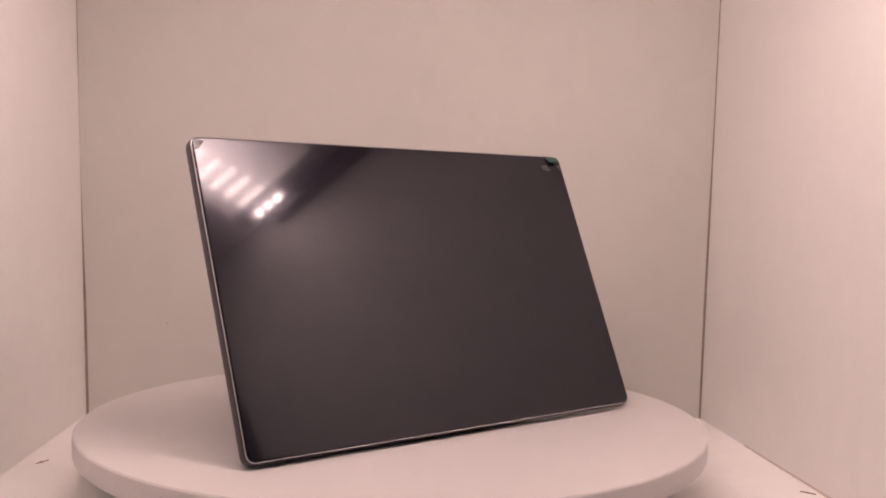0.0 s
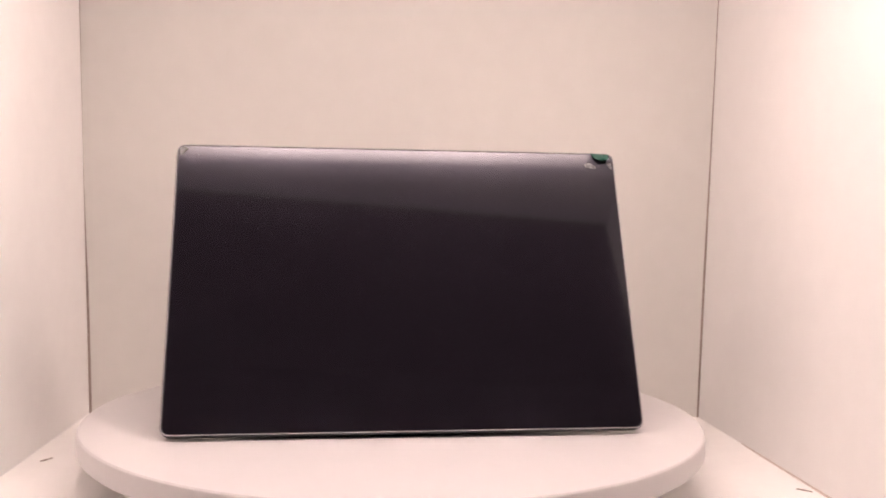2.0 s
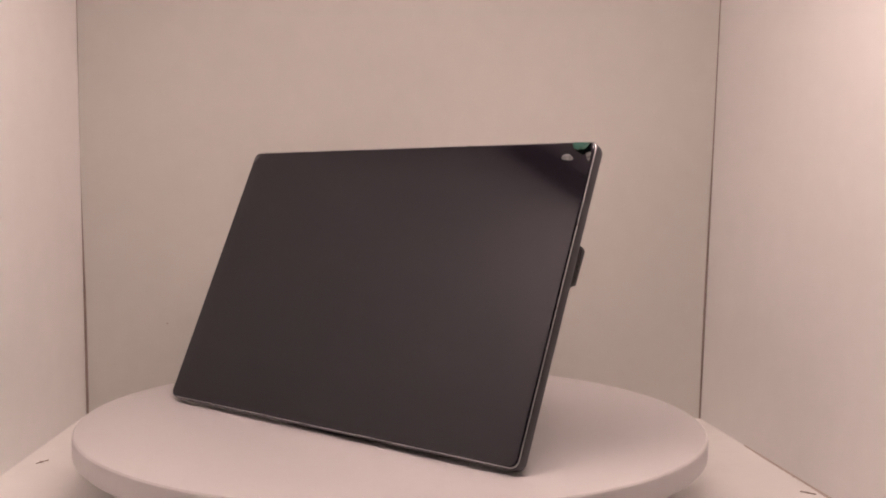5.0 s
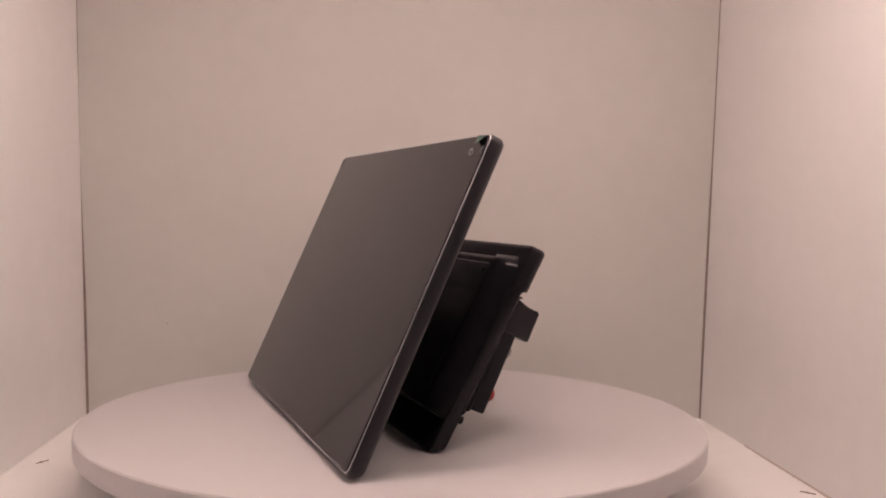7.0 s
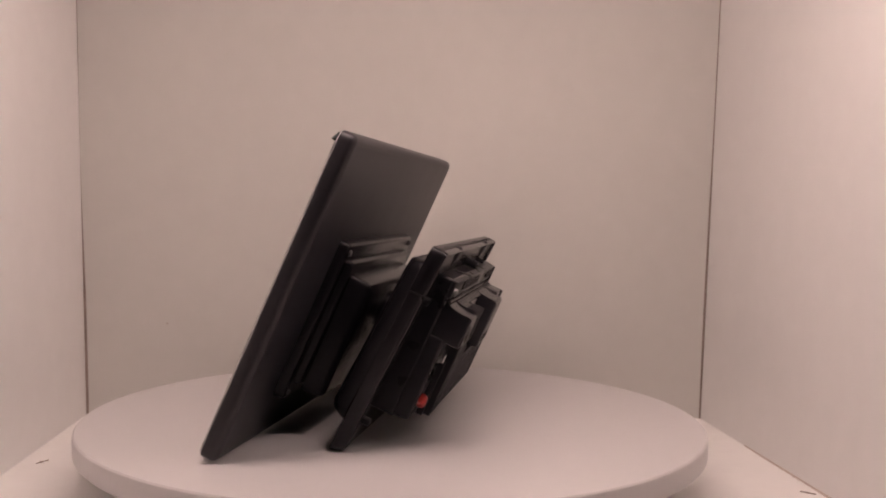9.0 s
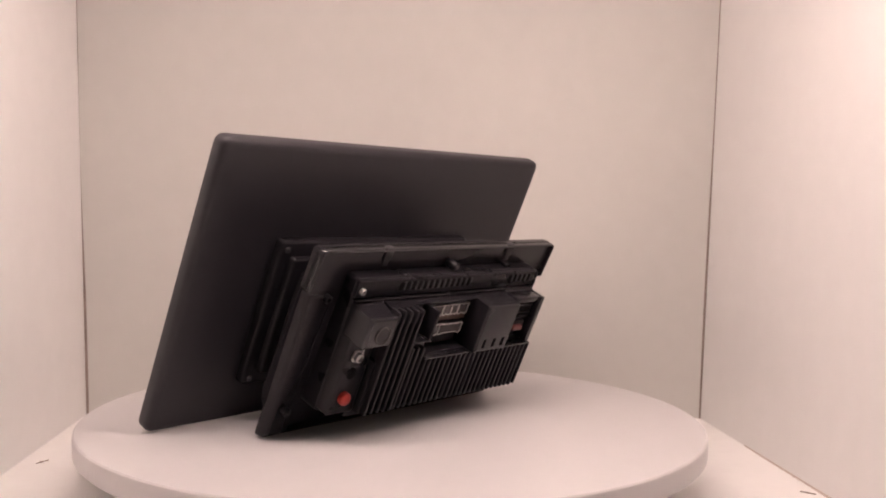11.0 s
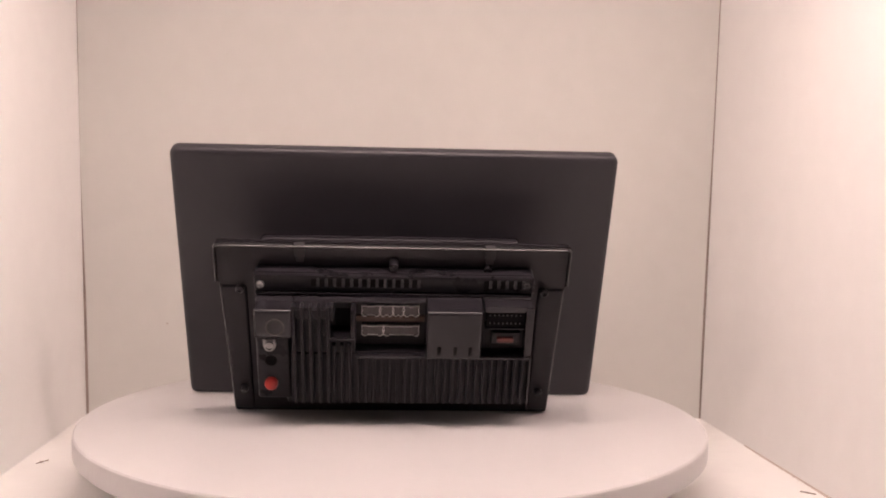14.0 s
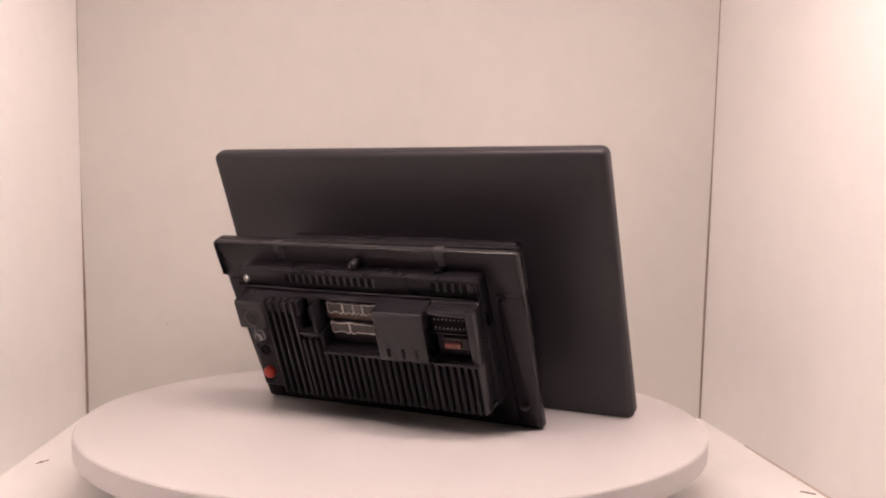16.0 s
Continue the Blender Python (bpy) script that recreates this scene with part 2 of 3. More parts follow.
floor_joint()


def corner_rail(x, z, side):
    bm = box(-0.009, 0.009, YF + 0.002, YB - 0.002, -0.009, 0.009, 0.002)
    ob = thing("corner_rail", bm, RAIL, "black corner rail under the light box ceiling", "rail", group="ceiling rails")
    ob.matrix_basis = pose(x, 0, z, 0, 0, math.degrees(math.atan2(L["tb"][0] - L["tf"][0], YF - YB)) if side < 0 else
                           math.degrees(math.atan2(R["tb"][0] - R["tf"][0], YF - YB)))
    return ob


corner_rail(-0.2665, 0.4755, -1)
corner_rail(0.2945, 0.4755, 1)


def led_bar():
    bar = tagged(new("led_light_bar"), "aluminium light bar with rows of lit white leds under the ceiling", "lamp")
    bar.matrix_basis = pose(0.0258, -0.2165, 0.4845, 0, 0, 4.9)
    part("housing", box(-0.273, 0.273, -0.039, COVER_REAR + 0.002, -0.006, 0, 0.002), ALU, bar)
    part("diffuser", box(-0.240, 0.240, -0.037, COVER_REAR, -0.0085, -0.0058, 0.001), LED_C, bar, "lit milky diffuser")
    dot = finish("led", upright([(0.0012, 0.0), (0.0033, 0.0), (0.0033, -0.0015), (0.0025, -0.003), (0.0008, -0.0036)], 16), LED_A, 60)
    for x in (-0.2637, 0.2637):
        for k in (-1, 0, 1):
            ob = new("led", dot)
            ob.parent, ob.location = bar, (x, k * 0.0143, -0.0060)
            tagged(ob, "bright bare white led")
    tube = finish("led_tube", box(-0.0035, 0.0035, -0.0165, 0.0165, -0.003, 0, 0.0013), LED_B, 60)
    for i in range(8):
        for side in (-1, 1):
            ob = new("led_tube", tube)
            ob.parent, ob.location = bar, (side * (0.2320 - i * 0.0232), 0, -0.0084)


led_bar()


# ---- turntable ----
def turntable():
    tt = tagged(new("turntable"), "round white motorised display turntable on the light box floor", "turntable")
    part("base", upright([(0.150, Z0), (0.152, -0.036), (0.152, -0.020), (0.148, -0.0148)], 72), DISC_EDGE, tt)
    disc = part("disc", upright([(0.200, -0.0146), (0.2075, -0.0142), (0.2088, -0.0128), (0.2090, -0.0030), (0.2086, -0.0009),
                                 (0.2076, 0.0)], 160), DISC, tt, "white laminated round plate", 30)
    return tt, disc


TURNTABLE, TURN_DISC = turntable()

# ---- head unit ----
LEAN = 23.8
W2, V0, V1 = 0.1513, -0.0008, 0.1958
UNIT = tagged(new("car_head_unit"), "black car head unit with large leaning touch screen on turntable", "car stereo")


def panel():
    cover = part("back_cover", ring_slab(-W2, W2, V0, V1, 0.0065, [(0.0003, 0.0004), (0.0006, 0.0001), (0.0010, 0), (0.0064, 0), (0.0080, 0.0005),
                 (0.0092, 0.0016), (0.0098, 0.0032), (0.0100, 0.0050)], 8), COVER, UNIT, "matt black moulded back cover")
    part("bezel", loft([(round_poly(rect(-W2 + i, W2 - i, V0 + i, V1 - i), 0.0065 - i, 8), y) for y, i in
                        ((0.0014, 0.0004), (0.0002, 0.0004), (-0.0001, 0.0006), (-0.0002, 0.0009), (0.0010, 0.0011))],
                       cap0=False, cap1=False), SILVER, UNIT, "thin bright metal bezel edge")
    glass = part("screen", ring_slab(-W2, W2, V0, V1, 0.0065, [(0.0012, 0.0009), (-0.0002, 0.0009), (-0.0007, 0.0013), (-0.0009, 0.0020)], 8),
                 GLASS, UNIT, "switched-off glossy black touch screen", 0)
    # folded green pull tab and clear film remains at two corners
    bm = bmesh.new()
    pts = [(0.1345, 0.1948, -0.0011), (0.1470, 0.1938, -0.0016), (0.1462, 0.1888, -0.0044), (0.1405, 0.1880, -0.0042), (0.1365, 0.1905, -0.0024)]
    vs = [bm.verts.new((x, y, z)) for x, z, y in pts]
    wv = [bm.verts.new((x, y + 0.0003, z)) for x, z, y in pts]
    bm.faces.new(vs)
    bm.faces.new(wv[::-1])
    for i in range(len(vs)):
        bm.faces.new((vs[i], wv[i], wv[(i + 1) % len(vs)], vs[(i + 1) % len(vs)]))
    part("pull_tab", bm, GREEN, glass, "dark green peel tab of the screen film", 0)
    for s, cz, wide, tall in ((1, 0.1878, 0.0034, 0.0062), (-1, 0.1930, 0.0062, 0.0068)):
        rnd = random.Random(5)
        x0 = s * (W2 - 0.0026)
        torn = [(x0, cz), (x0 - s * 0.0020, cz + 0.0001)] if s > 0 else [(x0, cz - 0.0006), (x0 - s * 0.0030, cz - 0.0001)]
        for k in range(6):
            u = (k + 1) / 7
            torn.append((x0 - s * (wide * u + 0.0006 * rnd.random()), cz - tall * (1 - u) * (0.8 + 0.3 * rnd.random())))
        torn.append((x0, cz - tall))
        part("film_corner", loft([(torn, -0.0010), (torn, -0.0012)]), FILM, glass, "lifted scrap of clear protective film", 0)
    for x, z, r in ((0.1325, 0.1850, 0.0022), (0.1352, 0.1838, 0.0015)):
        bm = turned([(r, -0.0010), (r * 0.95, -0.0013), (r * 0.5, -0.0014)], (x, z), 20)
        for v in bm.verts:
            v.co.x = x + (v.co.x - x) * 1.5
        part("film_bubble", bm, FILM, glass, "small pale film bubble", 30)


panel()


def shear(bm, k=0.058, v=0.09):
    for vert in bm.verts:
        vert.co.y += (vert.co.z - v) * k
    return bm


def foot_cut(bm, edge=0.0270):
    # the frame's lower edge is cut level with the turntable
    for vert in bm.verts:
        if vert.co.z < edge + 0.006:
            vert.co.z += 0.0212 + (vert.co.y - 0.0566) * 0.441 - edge
    return bm


def mount():
    m = part("mount_plate", ring_slab(-0.0870, 0.0930, 0.0300, 0.1335, 0.004, [(0.0098, 0), (0.0148, 0), (0.0160, 0.0007), (0.0165, 0.0020)], 4), PLASTIC, UNIT,
             "stepped black mounting plate on the back cover")
    part("mount_step", ring_slab(-0.0780, 0.0840, 0.0400, 0.1235, 0.003, [(0.0160, 0), (0.0196, 0.0003), (0.0207, 0.0012), (0.0210, 0.0024)], 4), PLASTIC, m)
    part("mount_box", ring_slab(-0.0710, 0.0760, 0.0350, 0.1150, 0.005, [(0.0205, 0), (0.0320, 0.0010), (0.0340, 0.0025), (0.0350, 0.0050)], 4), PLASTIC, m)
    for x, z in ((0.0875, 0.1280), (0.0875, 0.0350), (-0.0815, 0.1285), (-0.0815, 0.0350)):
        part("screw", screw(x, z, 0.0165, 0.0020), RIB, m, smooth=30)
    neck = part("swivel_joint", turned([(0.0135, 0.0340), (0.0135, 0.0362), (0.0085, 0.0372), (0.0080, 0.0440), (0.0100, 0.0470), (0.0130, 0.0490), (0.0130, 0.0520)],
                                       (0.0, 0.0905), 40), PLASTIC, UNIT, "black swivel joint between screen and chassis")
    part("collar", turned([(0.0088, 0.0385), (0.0094, 0.0390), (0.0094, 0.0408), (0.0088, 0.0413)], (0.0, 0.0905), 40), RIB, neck)


def screw(x, z, y, r):
    bm = turned([(r, y - 0.001), (r, y + 0.0005), (r * 0.85, y + 0.0012), (r * 0.4, y + 0.0014), (r * 0.3, y + 0.0006)], (x, z), 14)
    return bm


def bossed(x, z, y0, y1, r, n=20):
    """A hollow screw boss from y0 to y1."""
    return turned([(r, y0), (r * 0.96, y1 - 0.0004), (r * 0.88, y1), (r * 0.55, y1), (r * 0.50, y1 - 0.0016), (r * 0.2, y1 - 0.0018)], (x, z), n)


mount()


def frame_tray():
    def outline(i):
        return round_poly([(-0.1080 + i, 0.0270 + i), (0.1085 - i, 0.0270 + i), (0.1124 - i, 0.1275), (0.1148 - i, 0.1285), (0.1148 - i, 0.1563 - i),
                           (-0.1128 + i, 0.1563 - i), (-0.1128 + i, 0.1285), (-0.1108 + i, 0.1275)], 0.0040, 5)

    bm = loft([(outline(0.0010), 0.0605), (outline(0.0002), 0.0609), (outline(0), 0.0616), (outline(0), 0.0676), (outline(0.0004), 0.0682), (outline(0.0012), 0.0685)])
    fr = part("mounting_frame", foot_cut(shear(bm)), FRAME, UNIT, "glossy black dash mounting frame with a raised rim")
    # raised lip along the top and round the two ears
    def lip(i):
        pts = [(-0.1128 + i, 0.1287 + i), (-0.1128 + i, 0.1563 - i), (0.1148 - i, 0.1563 - i), (0.1148 - i, 0.1287 + i), (0.1126 + i, 0.1287 + i),
               (0.1126 + i, 0.1541 + i), (-0.1106 - i, 0.1541 + i), (-0.1106 - i, 0.1287 + i)]
        out = []
        for k, p in enumerate(pts):
            out += round_poly([pts[k - 1], p, pts[(k + 1) % 8]], 0.0040 - i if k in (1, 2) else 0.0018 + i if k in (5, 6) else 0.0004 - 0.4 * i, 5)[6:12]
        return out
    part("rim", shear(loft([(lip(0), 0.0640), (lip(0), 0.0684), (lip(0.0002), 0.0695), (lip(0.0005), 0.0702), (lip(0.0008), 0.0705)])), GLOSS, fr, "thin raised shiny rim")
    for s, x0, x1, x2 in ((1, 0.0945, 0.1082, 0.1118), (-1, 0.0930, 0.1077, 0.1102)):
        def flange(i):
            return round_poly([(s * (x0 + i), 0.0280 + i), (s * (x1 - i), 0.0280 + i), (s * (x2 - i), 0.1262 - i), (s * (x0 + i), 0.1262 - i)], 0.0020, 4)
        part("side_flange", foot_cut(shear(loft([(flange(0), 0.0640), (flange(0), 0.0684), (flange(0.0006), 0.0694), (flange(0.0018), 0.0699)])), 0.0280), FRAME, fr)
    bm = loft([(round_poly(rect(-0.0925 + i, 0.0940 - i, 0.0285 + i, 0.0480 - i), 0.002, 4), y) for y, i in ((0.0640, 0), (0.0676, 0), (0.0685, 0.0006), (0.0689, 0.0016))])
    part("lower_flange", foot_cut(shear(bm), 0.0285), FRAME, fr)
    for x in (0.0603, -0.0604):
        part("clip", shear(box(x - 0.0034, x + 0.0034, 0.0655, 0.0700, 0.1480, 0.1568, 0.0006)), HOLE, fr, "matt black clip in the rim")
        part("clip_arm", shear(box(x - 0.0024, x + 0.0024, 0.0655, 0.0694, 0.1440, 0.1482, 0.0006)), HOLE, fr)
    for x, z in ((0.0990, 0.1240), (-0.0972, 0.1240)):
        part("screw_boss", shear(bossed(x, z, 0.0640, 0.0722, 0.0028)), CHASSIS, fr, "small hollow screw boss")
    for x, z in ((-0.1000, 0.0440), (0.1005, 0.0450)):
        part("screw_boss", shear(bossed(x, z, 0.0640, 0.0745, 0.0027)), CHASSIS, fr, "small hollow screw boss")
        part("screw", shear(screw(x, z, 0.0737, 0.0012)), RIB, fr, smooth=30)
    part("rating_strip", shear(box(0.0740, 0.1035, 0.0592, 0.0606, 0.1440, 0.1478, 0.0003)), STEEL, fr, "small silvery strip")
    lug = part("lug", shear(bossed(0.0008, 0.1446, 0.0640, 0.0768, 0.0030)), CHASSIS, fr, "small screw lug")
    part("screw", shear(screw(0.0008, 0.1446, 0.0762, 0.0014)), RIB, lug, smooth=30)
    part("lug", shear(bossed(-0.0592, 0.1415, 0.0640, 0.0740, 0.0026)), PLASTIC, fr)


frame_tray()


def wedge(x0, x1, y0, z0, y1, z1, zb, steps=6, sag=0.0012):
    """A hood whose top falls in a hollow curve from (y0, z0) to (y1, z1), closed down to zb."""
    prof = [(y0 + (y1 - y0) * k / steps, z0 + (z1 - z0) * k / steps - sag * math.sin(math.pi * k / steps)) for k in range(steps + 1)]
    prof += [(y1, zb), (y0, zb)]
    bm = bmesh.new()
    ends = [[bm.verts.new((x, y, z)) for y, z in prof] for x in (x0, x1)]
    bm.faces.new(ends[0])
    bm.faces.new(ends[1][::-1])
    for i in range(len(prof)):
        j = (i + 1) % len(prof)
        bm.faces.new((ends[0][i], ends[0][j], ends[1][j], ends[1][i]))
    return bm


def chassis():
    body = part("chassis", ring_slab(-0.0885, 0.0885, 0.0505, 0.1410, 0.003, [(0.0560, 0.001), (0.0570, 0), (0.0800, 0), (0.0812, 0.0012)], 4),
                CHASSIS, UNIT, "black metal chassis box")

    def shell(i, low, high):
        return round_poly(rect(-0.1090 + i, 0.1105 - i, low, high), max(0.010 - i * 0.3, 0.003), 8)
    bm = loft([(shell(0.0155, 0.0470, 0.1415), 0.0492), (shell(0.0115, 0.0452, 0.1430), 0.0496), (shell(0.0080, 0.0442, 0.1438), 0.0506), (shell(0.0052, 0.0434, 0.1443), 0.0523),
               (shell(0.0030, 0.0424, 0.1450), 0.0550), (shell(0.0012, 0.0410, 0.1457), 0.0590), (shell(0.0008, 0.0405, 0.1460), 0.0612)])
    part("front_housing", shear(bm, 0.074), PLASTIC, UNIT, "black housing with rounded edges before the dash frame", 60)
    part("front_cover", shear(ring_slab(-0.0915, 0.0930, 0.0500, 0.1390, 0.003, [(0.0489, 0.0012), (0.0490, 0.0004), (0.0500, 0)], 4), 0.074), PLASTIC, UNIT,
         "black front cover with round ribs", 60)
    for x, z, r in ((0.0, 0.0905, 0.030), (0.0, 0.0905, 0.021)):
        part("round_rib", shear(turned([(r, 0.0490), (r, 0.0481), (r - 0.0016, 0.0479), (r - 0.0018, 0.0486)], (x, z), 40), 0.074), GLOSS, UNIT, "raised round rib")
    for x, z in ((0.088, 0.134), (0.088, 0.055), (-0.0865, 0.134), (-0.0865, 0.055)):
        part("cover_hole", shear(turned([(0.0014, 0.0490), (0.0014, 0.0483), (0.0006, 0.0482)], (x, z), 12), 0.074), PIT, UNIT)
    arc = [(0.012, 0.110), (0.018, 0.119), (0.025, 0.1265), (0.0295, 0.1285), (0.0300, 0.1230), (0.0270, 0.1150), (0.0225, 0.1075)]
    bm = bmesh.new()
    rings = []
    for k in range(25):
        u = k / 24 * (len(arc) - 1)
        i = min(int(u), len(arc) - 2)
        p = Vector(arc[i]).lerp(Vector(arc[i + 1]), u - i)
        d = (Vector(arc[i + 1]) - Vector(arc[i])).normalized()
        rings.append([bm.verts.new((p.x - d.y * 0.0017 * math.cos(a), 0.0476 + 0.0017 * math.sin(a), p.y + d.x * 0.0017 * math.cos(a)))
                      for a in (j * math.pi / 4 for j in range(8))])
    for a, b in zip(rings, rings[1:]):
        for j in range(8):
            bm.faces.new((a[j], a[(j + 1) % 8], b[(j + 1) % 8], b[j]))
    bm.faces.new(rings[0])
    bm.faces.new(rings[-1][::-1])
    part("cable", shear(bm, 0.074), PLASTIC, UNIT, "black cable loop behind the screen", 60)
    # vent band
    vent = part("vent_band", ring_slab(-0.0880, 0.0880, 0.1290, 0.1405, 0.0012, [(0.0805, 0), (0.0822, 0), (0.0828, 0.0008)], 3), CHASSIS, body)
    part("band_lip", box(-0.0874, 0.0876, 0.0820, 0.0833, 0.1394, 0.1402, 0.0003), CHASSIS, vent)
    slot = finish("vent_slot", box(-0.0016, 0.0016, 0, 0.0006, -0.0027, 0.0027, 0.0), PIT)
    rib = finish("vent_rib", box(-0.0009, 0.0009, 0, 0.0010, -0.0030, 0.0030, 0.0003), RIB)
    for x0, count in ((0.0510, 13), (-0.0580, 5)):
        for i in range(count):
            ob = new("vent_slot", slot)
            ob.parent, ob.location = vent, (x0 - i * 0.0053, 0.0825, 0.1352)
            ob = new("vent_rib", rib)
            ob.parent, ob.location = vent, (x0 - 0.00265 - i * 0.0053, 0.0825, 0.1352)
    part("ledge", box(0.0028, 0.0880, 0.0800, 0.0846, 0.1272, 0.1284, 0.0006), GLOSS, vent)
    part("ledge", box(-0.0875, 0.0016, 0.0800, 0.0844, 0.1272, 0.1284, 0.0006), GLOSS, vent)
    part("band_end", box(-0.0884, -0.0868, 0.0800, 0.0842, 0.1284, 0.1400, 0.0004), CHASSIS, vent)
    part("screw", screw(0.0842, 0.1337, 0.0838, 0.0024), STEEL, vent, smooth=30)
    part("screw", screw(-0.0838, 0.1348, 0.0830, 0.0021), RIB, vent, smooth=30)
    # socket column
    col = part("socket_column", ring_slab(0.0660, 0.0878, 0.0525, 0.1060, 0.002, [(0.0810, 0), (0.0890, 0), (0.0900, 0.0006), (0.0905, 0.0018)], 4), CHASSIS, UNIT,
               "black socket column")
    blk = part("antenna_block", ring_slab(0.0638, 0.0872, 0.1040, 0.1242, 0.0010, [(0.0810, 0), (0.0982, 0), (0.0991, 0.0003), (0.0998, 0.0009), (0.1003, 0.0020)], 4), SATIN, col)
    part("hood", wedge(0.0640, 0.0870, 0.0815, 0.1272, 0.0980, 0.1244, 0.1222), SATIN, blk)
    part("antenna_socket", turned([(0.0050, 0.0990), (0.0050, 0.1005), (0.0046, 0.1006), (0.0012, 0.1006)], (0.0740, 0.1128), 32), HOLE, blk, "round black antenna socket")
    part("antenna_ring", turned([(0.0059, 0.0995), (0.0059, 0.1010), (0.0054, 0.1011), (0.0050, 0.1010), (0.0050, 0.0995)], (0.0740, 0.1128), 32), RING, blk)
    part("ground_stud", turned([(0.0042, 0.0900), (0.0042, 0.0915), (0.0032, 0.0919), (0.0032, 0.0940), (0.0020, 0.0944), (0.0018, 0.0932)],
                               (0.0791, 0.0940), 12), STEEL, col, "zinc ground screw with a loose washer")
    for x in (0.0760, 0.0822):
        part("washer", box(x - 0.0009, x + 0.0009, 0.0912, 0.0922, 0.0950, 0.0986, 0.0003), STEEL, col)
    part("jack_hole", turned([(0.0038, 0.0902), (0.0038, 0.0911), (0.0031, 0.0912), (0.0029, 0.0906), (0.0008, 0.0906)], (0.0787, 0.0818), 24), PIT, col)
    part("red_cap", turned([(0.0042, 0.0895), (0.0044, 0.0925), (0.0039, 0.0940), (0.0027, 0.0949), (0.0010, 0.0952)], (0.0790, 0.0650), 24), RED, col,
         "red rubber socket cap")
    # heat sink
    sink = part("heat_sink", box(-0.0876, 0.0656, 0.0806, 0.0945, 0.0525, 0.0900, 0.001), FINS, UNIT, "black ribbed heat sink")
    part("heat_sink_side", box(0.0246, 0.0640, 0.0806, 0.0945, 0.0905, 0.1030, 0.0006), FINS, UNIT)
    top = part("heat_sink_top", box(0.0410, 0.0634, 0.0806, 0.0945, 0.1025, 0.1240, 0.0006), FINS, UNIT)
    part("hood", wedge(0.0412, 0.0633, 0.0815, 0.1272, 0.0965, 0.1250, 0.1225, sag=0.0004), SATIN, top)
    tall = finish("fin", box(-0.0011, 0.0011, 0.092, 0.0987, 0.0540, 0.1262, 0.0007, 2), FINS)
    for i in range(5):
        ob = new("fin", tall)
        ob.parent, ob.location = sink, (0.0630 - i * 0.0054, 0, 0)
    bridge = finish("fin_bridge", box(-0.0022, 0.0022, 0.092, 0.0972, 0.1168, 0.1240, 0.0008, 1), FINS)
    for i in range(4):
        ob = new("fin_bridge", bridge)
        ob.parent, ob.location = sink, (0.0603 - i * 0.0054, 0, 0)
    mid = finish("fin", box(-0.0012, 0.0012, 0.092, 0.0985, 0.0540, 0.0985, 0.0006, 1), FINS)
    for i in range(3):
        ob = new("fin", mid)
        ob.parent, ob.location = sink, (0.0380 - i * 0.0050, 0, 0)
    low = finish("fin", box(-0.0012, 0.0012, 0.092, 0.0985, 0.0545, 0.0896, 0.0006, 1), FINS)
    for i in range(22):
        ob = new("fin", low)
        ob.parent, ob.location = sink, (0.0225 - i * 0.00505, 0, 0)
    part("end_ridge", box(-0.0884, -0.0868, 0.0806, 0.0990, 0.0555, 0.0905, 0.0007), SATIN, sink)
    part("top_ridge", box(-0.0875, -0.0560, 0.0920, 0.0988, 0.0890, 0.0906, 0.0006), SATIN, sink)
    part("shelf_ridge", box(-0.0195, 0.0245, 0.0920, 0.0988, 0.0890, 0.0906, 0.0006), SATIN, sink)
    part("foot_bar", box(-0.078, 0.070, 0.0700, 0.0880, 0.0460, 0.0530, 0.003), CHASSIS, sink)
    part("roof_strip", wedge(-0.0200, 0.0411, 0.0815, 0.1272, 0.0892, 0.1256, 0.1244, sag=0.0002), SATIN, UNIT)
    # small dark socket recess
    rec = part("socket_recess", box(0.0270, 0.0400, 0.0806, 0.0850, 0.1055, 0.1262, 0.0006), HOLE, UNIT, "small dark socket recess")
    part("socket", loft([(round_poly(rect(0.0262, 0.0374, 0.1065, 0.1182), 0.0015, 4), y) for y in (0.0848, 0.0860)]), PIT, rec)
    part("recess_wall", box(0.0246, 0.0272, 0.0806, 0.0985, 0.1040, 0.1240, 0.0006), CHASSIS, rec)
    part("recess_panel", box(0.0380, 0.0408, 0.0806, 0.0960, 0.1147, 0.1250, 0.0005), CHASSIS, rec)
    part("recess_shelf", box(0.0246, 0.0408, 0.0806, 0.0987, 0.1022, 0.1036, 0.0004), SATIN, rec)
    # connector bay
    bay = part("connector_bay", box(-0.0195, 0.0246, 0.0806, 0.0822, 0.0900, 0.1271, 0), HOLE, UNIT, "dark open connector bay")
    part("bay_floor", box(-0.0195, 0.0246, 0.0822, 0.0850, 0.1085, 0.1126, 0.0004), BAY_BOARD, bay, "brown circuit board edge")
    for z0, cuts in ((0.1148, (0.0209, 0.0090, 0.0008, -0.0059, -0.0158)), (0.1003, (0.0209, 0.0068, -0.0162))):
        for a, b in zip(cuts, cuts[1:]):
            connector(bay, b, a, z0, z0 + 0.0070)
    # cover plate with three slots
    cp = part("cover_plate", ring_slab(-0.0554, -0.0204, 0.0900, 0.1249, 0.0008, [(0.0815, 0), (0.0998, 0), (0.1006, 0.0003), (0.1012, 0.0009), (0.1017, 0.0020)], 3), SATIN, UNIT,
              "plain black cover plate with three slots")
    part("hood", wedge(-0.0553, -0.0205, 0.0815, 0.1272, 0.0996, 0.1251, 0.1225, sag=0.0005), SATIN, cp)
